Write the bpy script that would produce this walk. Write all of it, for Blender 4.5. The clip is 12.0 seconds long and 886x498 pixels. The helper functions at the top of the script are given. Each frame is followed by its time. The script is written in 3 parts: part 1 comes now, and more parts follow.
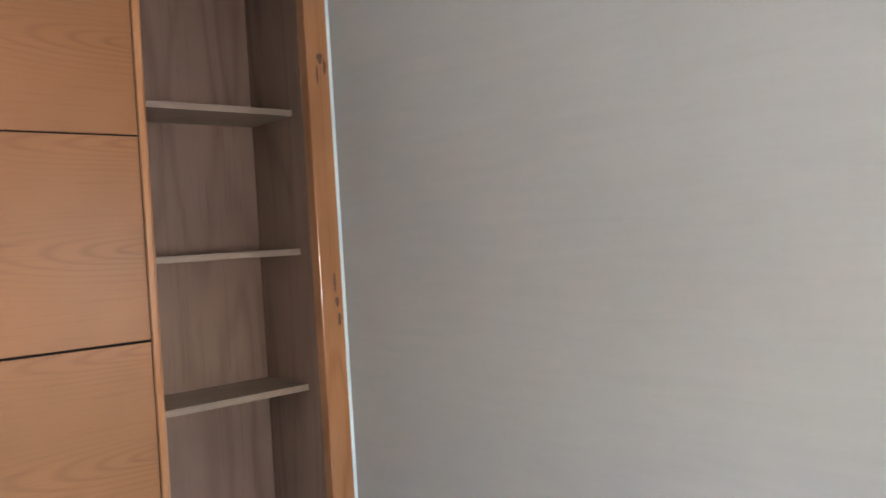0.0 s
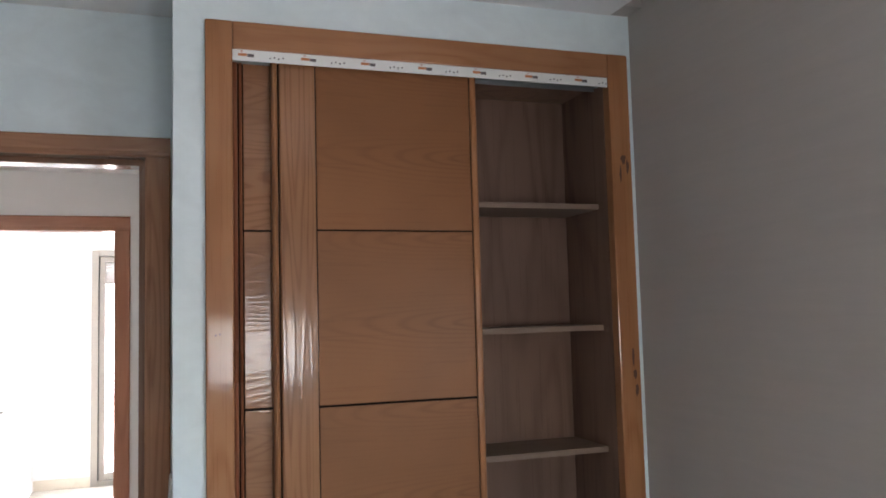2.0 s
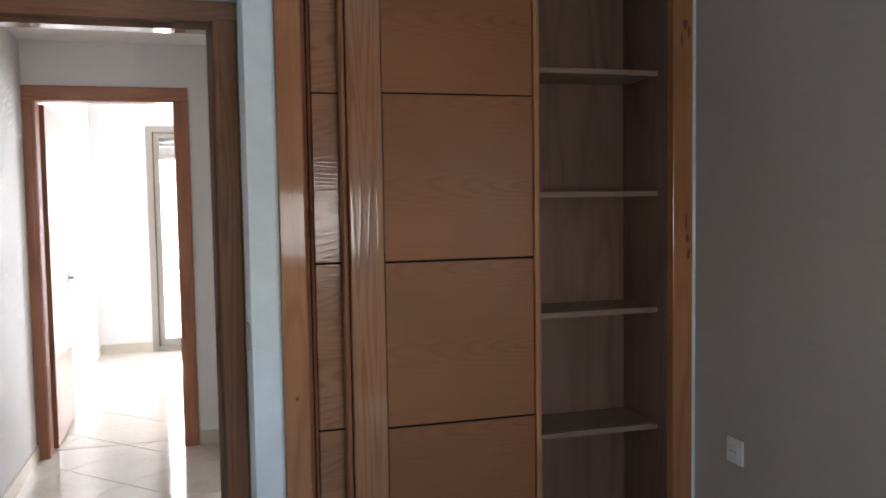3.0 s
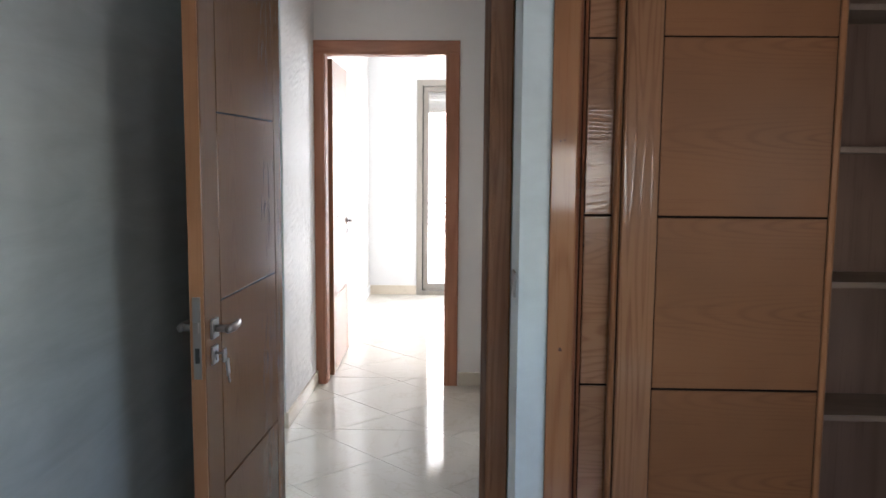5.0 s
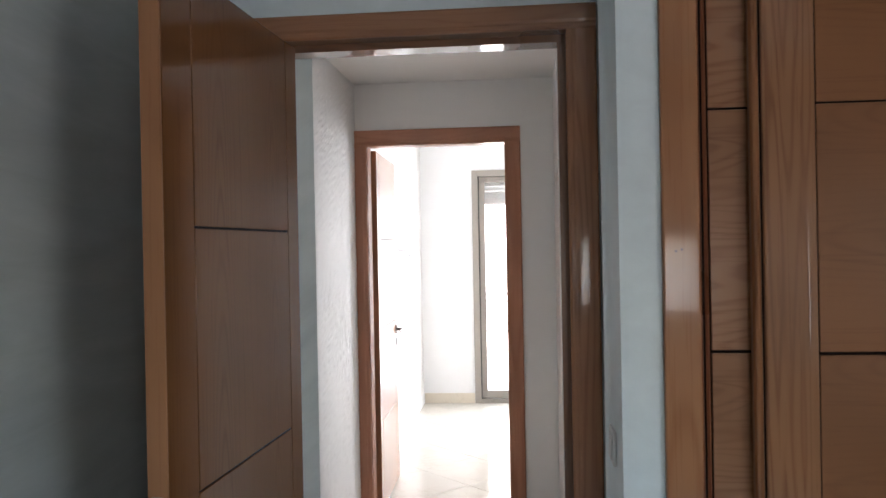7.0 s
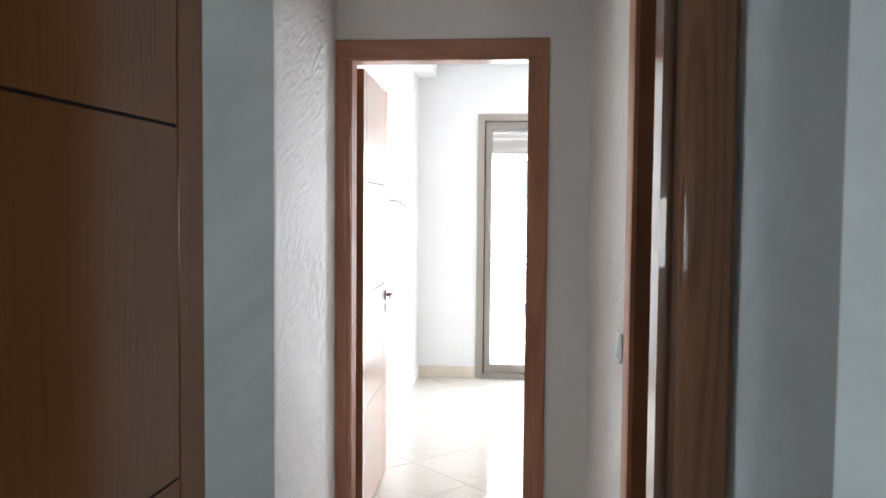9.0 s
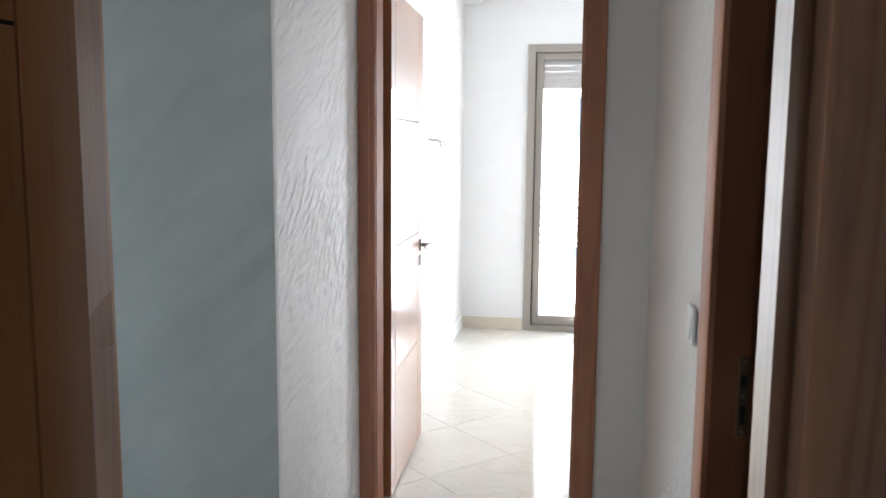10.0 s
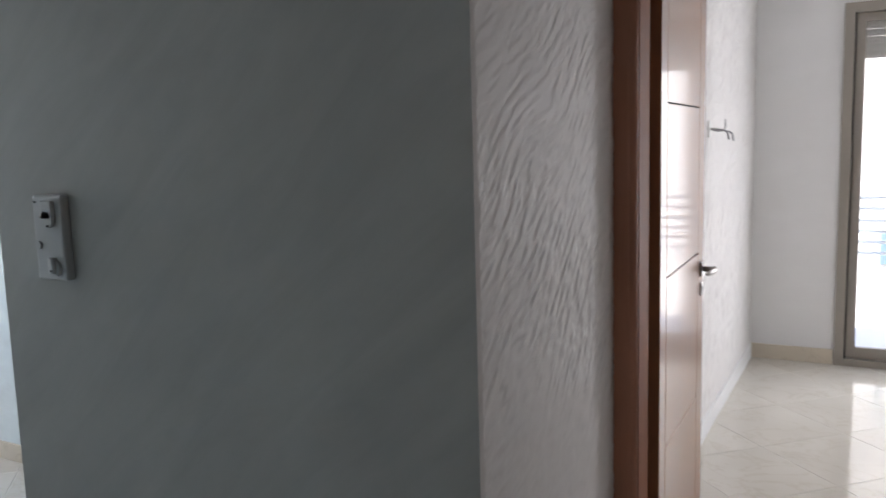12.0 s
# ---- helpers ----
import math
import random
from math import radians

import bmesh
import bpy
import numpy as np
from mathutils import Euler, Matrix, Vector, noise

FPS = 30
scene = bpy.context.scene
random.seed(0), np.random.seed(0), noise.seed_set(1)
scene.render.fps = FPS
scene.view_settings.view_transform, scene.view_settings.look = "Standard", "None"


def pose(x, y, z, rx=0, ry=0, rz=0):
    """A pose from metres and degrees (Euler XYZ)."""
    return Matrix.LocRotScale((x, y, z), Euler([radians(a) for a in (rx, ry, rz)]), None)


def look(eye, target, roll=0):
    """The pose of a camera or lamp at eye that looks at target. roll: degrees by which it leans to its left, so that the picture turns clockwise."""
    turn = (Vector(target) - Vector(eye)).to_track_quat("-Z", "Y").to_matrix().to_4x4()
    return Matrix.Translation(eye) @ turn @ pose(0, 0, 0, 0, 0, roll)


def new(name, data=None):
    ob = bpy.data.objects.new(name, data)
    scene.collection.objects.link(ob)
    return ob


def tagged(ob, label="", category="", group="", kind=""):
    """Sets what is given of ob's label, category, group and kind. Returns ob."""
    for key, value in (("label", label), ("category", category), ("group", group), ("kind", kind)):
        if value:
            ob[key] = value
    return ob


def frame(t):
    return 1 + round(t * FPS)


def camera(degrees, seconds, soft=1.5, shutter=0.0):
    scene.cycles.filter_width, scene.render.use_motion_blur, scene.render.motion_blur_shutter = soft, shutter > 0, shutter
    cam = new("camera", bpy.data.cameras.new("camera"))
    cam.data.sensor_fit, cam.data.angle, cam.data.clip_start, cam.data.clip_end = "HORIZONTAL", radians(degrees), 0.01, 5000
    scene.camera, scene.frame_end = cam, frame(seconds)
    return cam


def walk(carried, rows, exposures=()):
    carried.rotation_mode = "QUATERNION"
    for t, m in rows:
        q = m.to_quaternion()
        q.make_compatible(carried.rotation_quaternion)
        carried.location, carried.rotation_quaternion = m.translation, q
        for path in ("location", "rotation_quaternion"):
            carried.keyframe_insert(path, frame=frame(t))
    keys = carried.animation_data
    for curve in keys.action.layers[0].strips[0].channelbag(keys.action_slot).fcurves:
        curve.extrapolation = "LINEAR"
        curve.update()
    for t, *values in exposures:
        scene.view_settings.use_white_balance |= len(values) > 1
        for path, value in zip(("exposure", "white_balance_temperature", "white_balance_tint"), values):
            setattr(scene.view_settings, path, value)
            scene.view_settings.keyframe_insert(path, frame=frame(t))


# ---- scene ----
cam = camera(57.3, 12.0, 1.5, 0.3)
EXPOSURES = [(0.0, 5.08, 6500, 10), (0.5, 5.11, 6500, 10), (1.0, 5.05, 6500, 10), (1.5, 4.39, 6550, 14), (2.0, 3.82, 6600, 15),
             (2.5, 3.54, 6600, 15), (3.0, 3.36, 6600, 15), (3.5, 3.31, 6550, 12), (5.5, 3.29, 6500, 13), (6.0, 3.29, 6600, 15),
             (6.5, 3.2, 6600, 14), (8.5, 3.09, 6440, 12), (9.5, 2.93, 6330, 10), (10.5, 2.77, 6280, 10), (11.0, 2.5, 6390, 11),
             (11.5, 2.12, 6530, 12), (12.0, 1.64, 6620, 15)]
PATH = [
    (0, (0.32, 0.108, 1.474), (1.653, 1.599, 1.446), -3.4),
    (0.5, (0.218, 0.03, 1.491), (1.44, 1.612, 1.513), -3.0),
    (1, (0.172, -0.059, 1.527), (1.159, 1.675, 1.673), -3.1),
    (1.5, (0.192, -0.166, 1.54), (0.943, 1.676, 1.746), -2.1),
    (2, (0.205, -0.258, 1.523), (0.852, 1.628, 1.68), -1.5),
    (2.5, (0.162, -0.285, 1.485), (0.762, 1.623, 1.501), -1.4),
    (3, (0.11, -0.322, 1.448), (0.662, 1.596, 1.326), -0.9),
    (3.5, (0.102, -0.342, 1.441), (0.431, 1.624, 1.281), -0.5),
    (3.7, (0.109, -0.351, 1.433), (0.369, 1.623, 1.242), -0.3),
    (5.3, (0.035, -0.209, 1.425), (-0.057, 1.777, 1.2), -0.0),
    (5.5, (0.012, -0.155, 1.445), (-0.067, 1.836, 1.275), -0.9),
    (6, (-0.005, -0.008, 1.459), (-0.064, 1.987, 1.325), -0.8),
    (6.5, (0.02, 0.219, 1.484), (-0.131, 2.213, 1.446), -1.1),
    (6.7, (0.025, 0.291, 1.496), (-0.163, 2.282, 1.472), -1.5),
    (8.3, (-0.052, 0.987, 1.47), (-0.239, 2.978, 1.531), 0.4),
    (8.5, (-0.043, 1.085, 1.46), (-0.233, 3.076, 1.431), 0.1),
    (9, (-0.097, 1.329, 1.427), (-0.286, 3.317, 1.325), 0.5),
    (9.5, (-0.128, 1.567, 1.413), (-0.32, 3.546, 1.199), 0.5),
    (10, (-0.085, 1.775, 1.434), (-0.4, 3.733, 1.182), 0.5),
    (10.5, (-0.098, 1.952, 1.408), (-0.479, 3.895, 1.127), -0.1),
    (11, (-0.196, 2.17, 1.411), (-0.613, 4.106, 1.132), -0.2),
    (11.5, (-0.22, 2.38, 1.41), (-0.908, 4.237, 1.13), -1.7),
    (12, (-0.25, 2.556, 1.44), (-1.189, 4.303, 1.183), -1.6),
]
walk(cam, [(t, look(eye, target, roll)) for t, eye, target, roll in PATH], EXPOSURES)

# ---- world, sun and window light ----
world = bpy.data.worlds.new("sky")
scene.world = world
world.use_nodes = True
wn = world.node_tree
sky = wn.nodes.new("ShaderNodeTexSky")
sky.sky_type = 'NISHITA'
sky.sun_disc = False
sky.sun_elevation = radians(58)
sky.sun_rotation = radians(210)
wn.nodes["Background"].inputs[1].default_value = 0.15
wn.links.new(sky.outputs[0], wn.nodes["Background"].inputs[0])
sun = new("sun", bpy.data.lights.new("sun", 'SUN'))
sun.data.energy, sun.data.angle, sun.data.color = 5.0, radians(0.5), (1.0, 0.95, 0.88)
sun.matrix_world = look((-0.5 * 8, -0.87 * 8, 13.5), (0, 0, 0))


def window_light(name, eye, target, w, h, watts, colour):
    li = bpy.data.lights.new(name, 'AREA')
    li.shape, li.size, li.size_y, li.energy, li.color = 'RECTANGLE', w, h, watts, colour
    ob = new(name, li)
    ob.matrix_world = look(eye, target)
    return ob


window_light("bedroom_window_light", (0.80, -1.39, 1.28), (0.80, 3, 1.28), 0.64, 0.44, 0.80, (0.90, 0.96, 1.0))
window_light("bedroom_side_window_light", (1.79, -0.04, 1.35), (0, -0.04, 1.35), 1.2, 0.78, 0.72, (0.86, 0.94, 1.0))
window_light("balcony_window_light", (0.52, 8.13, 1.15), (0.52, 0, 1.05), 0.6, 1.9, 14.5, (0.90, 0.95, 1.0))
window_light("living_window_light", (-5.02, 3.8, 1.4), (0, 3.8, 1.4), 1.1, 1.2, 5.2, (0.88, 0.94, 1.0))


# ---- materials ----
def base_mat(name, colour=(0.8, 0.8, 0.8), rough=0.5, metal=0.0, coat=0.0, coat_rough=0.1, spec=0.5):
    m = bpy.data.materials.new(name)
    m.use_nodes = True
    b = m.node_tree.nodes["Principled BSDF"]
    b.inputs["Base Color"].default_value = (*colour, 1)
    b.inputs["Roughness"].default_value = rough
    b.inputs["Metallic"].default_value = metal
    b.inputs["Coat Weight"].default_value = coat
    b.inputs["Coat Roughness"].default_value = coat_rough
    b.inputs["Specular IOR Level"].default_value = spec
    return m, b


def node(m, kind, **values):
    n = m.node_tree.nodes.new("ShaderNode" + kind)
    for key, value in values.items():
        n.inputs[key.replace("_", " ")].default_value = value
    return n


def wire(m, a, b):
    m.node_tree.links.new(a, b)


def coords(m, scale, turn=None):
    tc = node(m, "TexCoord")
    out = tc.outputs["Object"]
    if turn:
        rot = node(m, "Mapping")
        rot.inputs["Rotation"].default_value = [radians(a) for a in turn]
        wire(m, out, rot.inputs["Vector"])
        out = rot.outputs["Vector"]
    mp = node(m, "Mapping")
    mp.inputs["Scale"].default_value = scale
    wire(m, out, mp.inputs["Vector"])
    return mp.outputs["Vector"]


def maths(m, op, a, b=None):
    n = m.node_tree.nodes.new("ShaderNodeMath")
    n.operation = op
    for i, v in enumerate((a, b)):
        if v is None:
            continue
        if isinstance(v, (int, float)):
            n.inputs[i].default_value = v
        else:
            wire(m, v, n.inputs[i])
    return n.outputs[0]


def ramp(m, fac, stops):
    n = m.node_tree.nodes.new("ShaderNodeValToRGB")
    cr = n.color_ramp
    while len(cr.elements) < len(stops):
        cr.elements.new(0.5)
    for e, (p, c) in zip(cr.elements, stops):
        e.position, e.color = p, (*c, 1)
    wire(m, fac, n.inputs[0])
    return n.outputs[0]


def mixed(m, fac, a, b, mode='MIX'):
    n = m.node_tree.nodes.new("ShaderNodeMix")
    n.data_type, n.blend_type = 'RGBA', mode
    for i, v in ((0, fac), (6, a), (7, b)):
        if isinstance(v, (int, float)):
            n.inputs[i].default_value = v
        elif isinstance(v, tuple):
            n.inputs[i].default_value = (*v, 1)
        else:
            wire(m, v, n.inputs[i])
    return n.outputs[2]


def bump(m, b, height, strength, distance):
    n = node(m, "Bump", Strength=strength, Distance=distance)
    wire(m, height, n.inputs["Height"])
    wire(m, n.outputs[0], b.inputs["Normal"])
    if b.inputs["Coat Weight"].default_value > 0:
        wire(m, n.outputs[0], b.inputs["Coat Normal"])


def arches(m, along, centres, slope, pitch, wander):
    """Plain-sawn figure: nested arches about one or more centre lines, given as (end along the grain, place across it)."""
    tc = node(m, "TexCoord")
    sep = node(m, "SeparateXYZ")
    wire(m, tc.outputs["Object"], sep.inputs[0])
    u, v = (sep.outputs[0], sep.outputs[2]) if along == 'x' else (sep.outputs[2], sep.outputs[0])
    best = None
    for end, across in centres:
        du = maths(m, 'MULTIPLY', maths(m, 'SUBTRACT', u, end), slope)
        dv = maths(m, 'SUBTRACT', v, across)
        r = maths(m, 'SQRT', maths(m, 'ADD', maths(m, 'MULTIPLY', du, du), maths(m, 'MULTIPLY', dv, dv)))
        best = r if best is None else maths(m, 'MINIMUM', best, r)
    best = maths(m, 'ADD', best, maths(m, 'MULTIPLY', wander, 0.045))
    far = maths(m, 'MULTIPLY', best, 7.5)
    fade = maths(m, 'DIVIDE', 1.0, maths(m, 'ADD', maths(m, 'MULTIPLY', far, far), 1.0))
    rings = maths(m, 'SINE', maths(m, 'MULTIPLY', maths(m, 'POWER', best, 0.8), math.tau / pitch))
    return maths(m, 'SUBTRACT', maths(m, 'MULTIPLY', maths(m, 'ADD', rings, 1.0), fade), 1.0)


def wood(name, light, dark, along, figure=5.0, rough=0.38, coat=0.5, coat_rough=0.1, relief=0.25, knots=False, spread=4.0, spec=0.35,
         centres=(), slope=0.1, pitch=0.016):
    """Wood with growth rings drawn out along one axis, fine pores and a varnish coat."""
    m, b = base_mat(name, light, rough, 0, coat, coat_rough, spec)
    s_low = {'x': (0.9, spread, spread), 'y': (spread, 0.9, spread), 'z': (spread, spread, 0.45)}[along]
    s_fine = {'x': (3, 140, 140), 'y': (140, 3, 140), 'z': (140, 140, 3)}[along]
    n1 = node(m, "TexNoise", Scale=1.6, Detail=1.5, Roughness=0.45, Distortion=0.25)
    wire(m, coords(m, s_low), n1.inputs["Vector"])
    if centres:
        rings = arches(m, along, centres, slope, pitch, n1.outputs[0])
    else:
        rings = maths(m, 'SINE', maths(m, 'MULTIPLY', n1.outputs[0], figure * 22.0))
    rings = maths(m, 'POWER', maths(m, 'MULTIPLY', maths(m, 'ADD', rings, 1.0), 0.5), 3.0)
    n2 = node(m, "TexNoise", Scale=1.0, Detail=3.0, Roughness=0.6)
    wire(m, coords(m, s_fine), n2.inputs["Vector"])
    n3 = node(m, "TexNoise", Scale=2.2, Detail=2.0)
    wire(m, coords(m, (1, 1, 1)), n3.inputs["Vector"])
    pores = maths(m, 'MULTIPLY', maths(m, 'GREATER_THAN', n2.outputs[0], 0.60), 0.18 if centres else 0.35)
    n4 = node(m, "TexNoise", Scale=1.3, Detail=2.0)
    wire(m, coords(m, tuple(k * 0.7 for k in s_low)), n4.inputs["Vector"])
    strength = maths(m, 'MULTIPLY', maths(m, 'SUBTRACT', n4.outputs[0], 0.22), 1.7)
    fac = maths(m, 'ADD', maths(m, 'MULTIPLY', rings, strength), pores)
    col = mixed(m, fac, light, dark)
    tone = ramp(m, n3.outputs[0], [(0.3, (0.86, 0.84, 0.82)), (0.7, (1.08, 1.06, 1.05))])
    col = mixed(m, 1.0, col, tone, 'MULTIPLY')
    if knots:
        v = node(m, "TexVoronoi", Scale=1.0)
        wire(m, coords(m, (2.6, 2.6, 1.5)), v.inputs["Vector"])
        k = ramp(m, v.outputs["Distance"], [(0.0, (1, 1, 1)), (0.035, (0.7, 0.7, 0.7)), (0.06, (0, 0, 0))])
        col = mixed(m, k, col, (0.12, 0.045, 0.02))
    wire(m, col, b.inputs["Base Color"])
    wire(m, maths(m, 'ADD', maths(m, 'MULTIPLY', n3.outputs[0], 0.16), rough - 0.08), b.inputs["Roughness"])
    bump(m, b, maths(m, 'ADD', rings, n2.outputs[0]), relief, 0.0012)
    return m


def plaster(name, colour, streak=(1.2, 1.2, 14.0), rough=0.55, amount=0.10, relief=0.12, turn=None):
    """Hand-brushed satin wall paint: clouds, faint streaks and a little unevenness."""
    m, b = base_mat(name, colour, rough, spec=0.4)
    n1 = node(m, "TexNoise", Scale=1.4, Detail=4.0, Roughness=0.6)
    wire(m, coords(m, (1, 1, 1)), n1.inputs["Vector"])
    n2 = node(m, "TexNoise", Scale=2.2, Detail=5.0, Roughness=0.62, Distortion=0.6)
    wire(m, coords(m, streak, turn), n2.inputs["Vector"])
    n3 = node(m, "TexNoise", Scale=90.0, Detail=3.0)
    wire(m, coords(m, (1, 1, 1)), n3.inputs["Vector"])
    f = maths(m, 'ADD', maths(m, 'MULTIPLY', n1.outputs[0], 0.5), maths(m, 'MULTIPLY', n2.outputs[0], 0.5))
    lo = tuple(c * (1 - amount) for c in colour)
    hi = tuple(min(0.9, c * (1 + amount)) for c in colour)
    wire(m, ramp(m, f, [(0.32, lo), (0.68, hi)]), b.inputs["Base Color"])
    wire(m, maths(m, 'ADD', maths(m, 'MULTIPLY', n2.outputs[0], 0.25), rough - 0.12), b.inputs["Roughness"])
    bump(m, b, maths(m, 'ADD', n2.outputs[0], maths(m, 'MULTIPLY', n3.outputs[0], 0.25)), relief, 0.004)
    return m


M_panel = wood("oak_panel_veneer", (0.246, 0.103, 0.041), (0.162, 0.058, 0.021), 'x', 4.0, 0.5, 0.10, 0.28, 0.03, spread=4.0, spec=0.2,
               centres=((0.31, -0.03), (0.36, 0.245)), slope=0.11, pitch=0.017)
M_stile = wood("ash_stile_varnished", (0.312, 0.144, 0.066), (0.215, 0.087, 0.037), 'z', 3.2, 0.38, 0.8, 0.11, 0.12, spread=9.0, spec=0.15)
M_strip = wood("ash_strip_varnished", (0.312, 0.150, 0.074), (0.225, 0.099, 0.045), 'x', 5.0, 0.38, 0.6, 0.13, 0.13, spread=6.0, spec=0.15)
M_mould = wood("mahogany_moulding", (0.255, 0.095, 0.045), (0.185, 0.062, 0.029), 'z', 2.0, 0.3, 0.7, 0.12, 0.05, spread=8.0)
M_frame = wood("red_pine_frame", (0.375, 0.170, 0.075), (0.295, 0.120, 0.047), 'z', 2.0, 0.40, 0.45, 0.09, 0.02, knots=True, spec=0.2)
M_frame_x = wood("red_pine_head", (0.375, 0.170, 0.075), (0.295, 0.120, 0.047), 'x', 2.0, 0.40, 0.5, 0.18, 0.04, knots=True)
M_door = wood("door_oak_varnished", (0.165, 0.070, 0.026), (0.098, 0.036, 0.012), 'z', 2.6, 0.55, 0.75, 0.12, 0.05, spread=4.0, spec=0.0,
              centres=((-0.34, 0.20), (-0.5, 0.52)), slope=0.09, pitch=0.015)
M_door2 = wood("far_door_oak_varnished", (0.34, 0.150, 0.070), (0.25, 0.100, 0.045), 'z', 4.0, 0.42, 0.75, 0.05, 0.10, spread=4.0,
               centres=((-0.34, 0.30),), slope=0.09, pitch=0.015)
M_case = wood("oak_casing_varnished", (0.345, 0.160, 0.080), (0.262, 0.114, 0.055), 'z', 2.4, 0.40, 0.85, 0.08, 0.02, spread=8.0, spec=0.2)
M_case_x = wood("oak_casing_head", (0.34, 0.160, 0.080), (0.235, 0.102, 0.048), 'x', 3.0, 0.34, 0.8, 0.07, 0.04, spread=9.0)
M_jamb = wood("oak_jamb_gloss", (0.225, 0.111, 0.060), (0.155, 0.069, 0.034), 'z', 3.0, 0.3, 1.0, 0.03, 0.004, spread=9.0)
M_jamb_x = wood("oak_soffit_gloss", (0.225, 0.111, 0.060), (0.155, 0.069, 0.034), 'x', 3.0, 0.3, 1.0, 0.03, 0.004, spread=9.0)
M_pine = wood("pine_casing_varnished", (0.455, 0.205, 0.120), (0.37, 0.150, 0.084), 'z', 2.0, 0.42, 0.25, 0.2, 0.03)
M_pine_x = wood("pine_casing_head", (0.455, 0.205, 0.120), (0.37, 0.150, 0.084), 'x', 2.0, 0.42, 0.4, 0.10, 0.03)
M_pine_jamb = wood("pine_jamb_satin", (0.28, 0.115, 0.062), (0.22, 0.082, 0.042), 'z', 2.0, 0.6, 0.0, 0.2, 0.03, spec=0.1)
M_edge = wood("pale_pine_door_edge", (0.37, 0.178, 0.085), (0.30, 0.132, 0.06), 'z', 1.5, 0.5, 0.15, 0.3, 0.1)
M_knot = base_mat("dark_knot_wood", (0.11, 0.042, 0.020), 0.4, 0.0, 0.4)[0]
M_dark = base_mat("dark_stained_core", (0.014, 0.008, 0.006), 0.85, spec=0.1)[0]
M_melamine = wood("grey_oak_melamine", (0.212, 0.128, 0.092), (0.135, 0.076, 0.052), 'z', 1.6, 0.55, 0.0, 0.3, 0.05)
M_shelf = wood("pale_oak_shelf", (0.24, 0.17, 0.13), (0.18, 0.12, 0.09), 'x', 1.6, 0.5, 0.0, 0.3, 0.05)

M_wall = plaster("pale_satin_wall", (0.428, 0.391, 0.360), amount=0.06)
M_grey = plaster("grey_satin_wall", (0.385, 0.388, 0.370), (0.9, 3.0, 4.0), 0.5, 0.16, 0.15, (0, 42, 0))
M_left = plaster("blue_grey_brushed_wall", (0.415, 0.45, 0.448), (3.0, 0.9, 5.0), 0.5, 0.2, 0.15)
M_relief = plaster("white_relief_wall", (0.74, 0.72, 0.71), (1, 1, 3), 0.65, 0.04, 0.1)
M_relief_warm = plaster("cream_relief_wall", (0.74, 0.69, 0.65), (1, 1, 3), 0.65, 0.04, 0.1)
M_hall = plaster("warm_white_hall_wall", (0.84, 0.80, 0.765), (1, 1, 3), 0.6, 0.03, 0.06)
M_white = plaster("white_wall", (0.80, 0.80, 0.80), (1, 1, 3), 0.6, 0.03, 0.06)
M_ceil = plaster("white_ceiling", (0.80, 0.80, 0.795), (1, 1, 1), 0.7, 0.03, 0.05)
M_blue = plaster("pale_blue_grey_wall", (0.705, 0.79, 0.812), (3.0, 3.0, 4.5), 0.5, 0.10)

M_metal = base_mat("brushed_nickel", (0.32, 0.30, 0.285), 0.38, 1.0)[0]
M_bronze = base_mat("dark_bronze", (0.20, 0.115, 0.07), 0.45, 0.6)[0]
M_key = base_mat("dull_steel_key", (0.32, 0.30, 0.28), 0.4, 1.0)[0]
M_alu = base_mat("mill_aluminium", (0.62, 0.66, 0.68), 0.35, 1.0)[0]
M_film = base_mat("white_protective_film", (0.80, 0.80, 0.78), 0.35, 0.0, 0.3)[0]
M_print = base_mat("grey_print", (0.12, 0.10, 0.10), 0.6)[0]
M_print_o = base_mat("orange_print", (0.55, 0.20, 0.08), 0.6)[0]
M_plastic = base_mat("white_switch_plastic", (0.78, 0.78, 0.76), 0.3, 0.0, 0.2)[0]
M_grey_plastic = base_mat("grey_white_plastic", (0.42, 0.43, 0.43), 0.35, 0.0, 0.2)[0]
M_slot = base_mat("dark_slot_plastic", (0.02, 0.02, 0.02), 0.5)[0]
M_cavity_dark = base_mat("unlit_cavity_black", (0.006, 0.006, 0.007), 0.9)[0]
M_upvc = base_mat("taupe_aluminium_window", (0.33, 0.30, 0.265), 0.4, 0.25)[0]
M_gasket = base_mat("black_gasket", (0.02, 0.02, 0.02), 0.6)[0]
M_shutter = base_mat("grey_roller_slat", (0.74, 0.73, 0.70), 0.5)[0]
M_rail = base_mat("painted_steel_rail", (0.60, 0.64, 0.67), 0.4, 0.1)[0]
M_facade = plaster("sunlit_white_render", (0.80, 0.79, 0.76), (0.3, 0.3, 0.3), 0.85, 0.04, 0.1)
M_surround = base_mat("blue_painted_surround", (0.15, 0.235, 0.30), 0.7)[0]
M_farglass = base_mat("dark_far_window", (0.10, 0.13, 0.17), 0.1)[0]
M_ground = plaster("pale_street", (0.25, 0.24, 0.22), (0.2, 0.2, 0.2), 0.9, 0.15)
M_grout = base_mat("beige_grout", (0.70, 0.68, 0.64), 0.8)[0]
M_wirem = base_mat("grey_cable", (0.35, 0.35, 0.36), 0.4)[0]

M_glass, gb = base_mat("window_glass", (1, 1, 1), 0.0)
gb.inputs["Transmission Weight"].default_value = 1.0
gb.inputs["IOR"].default_value = 1.45


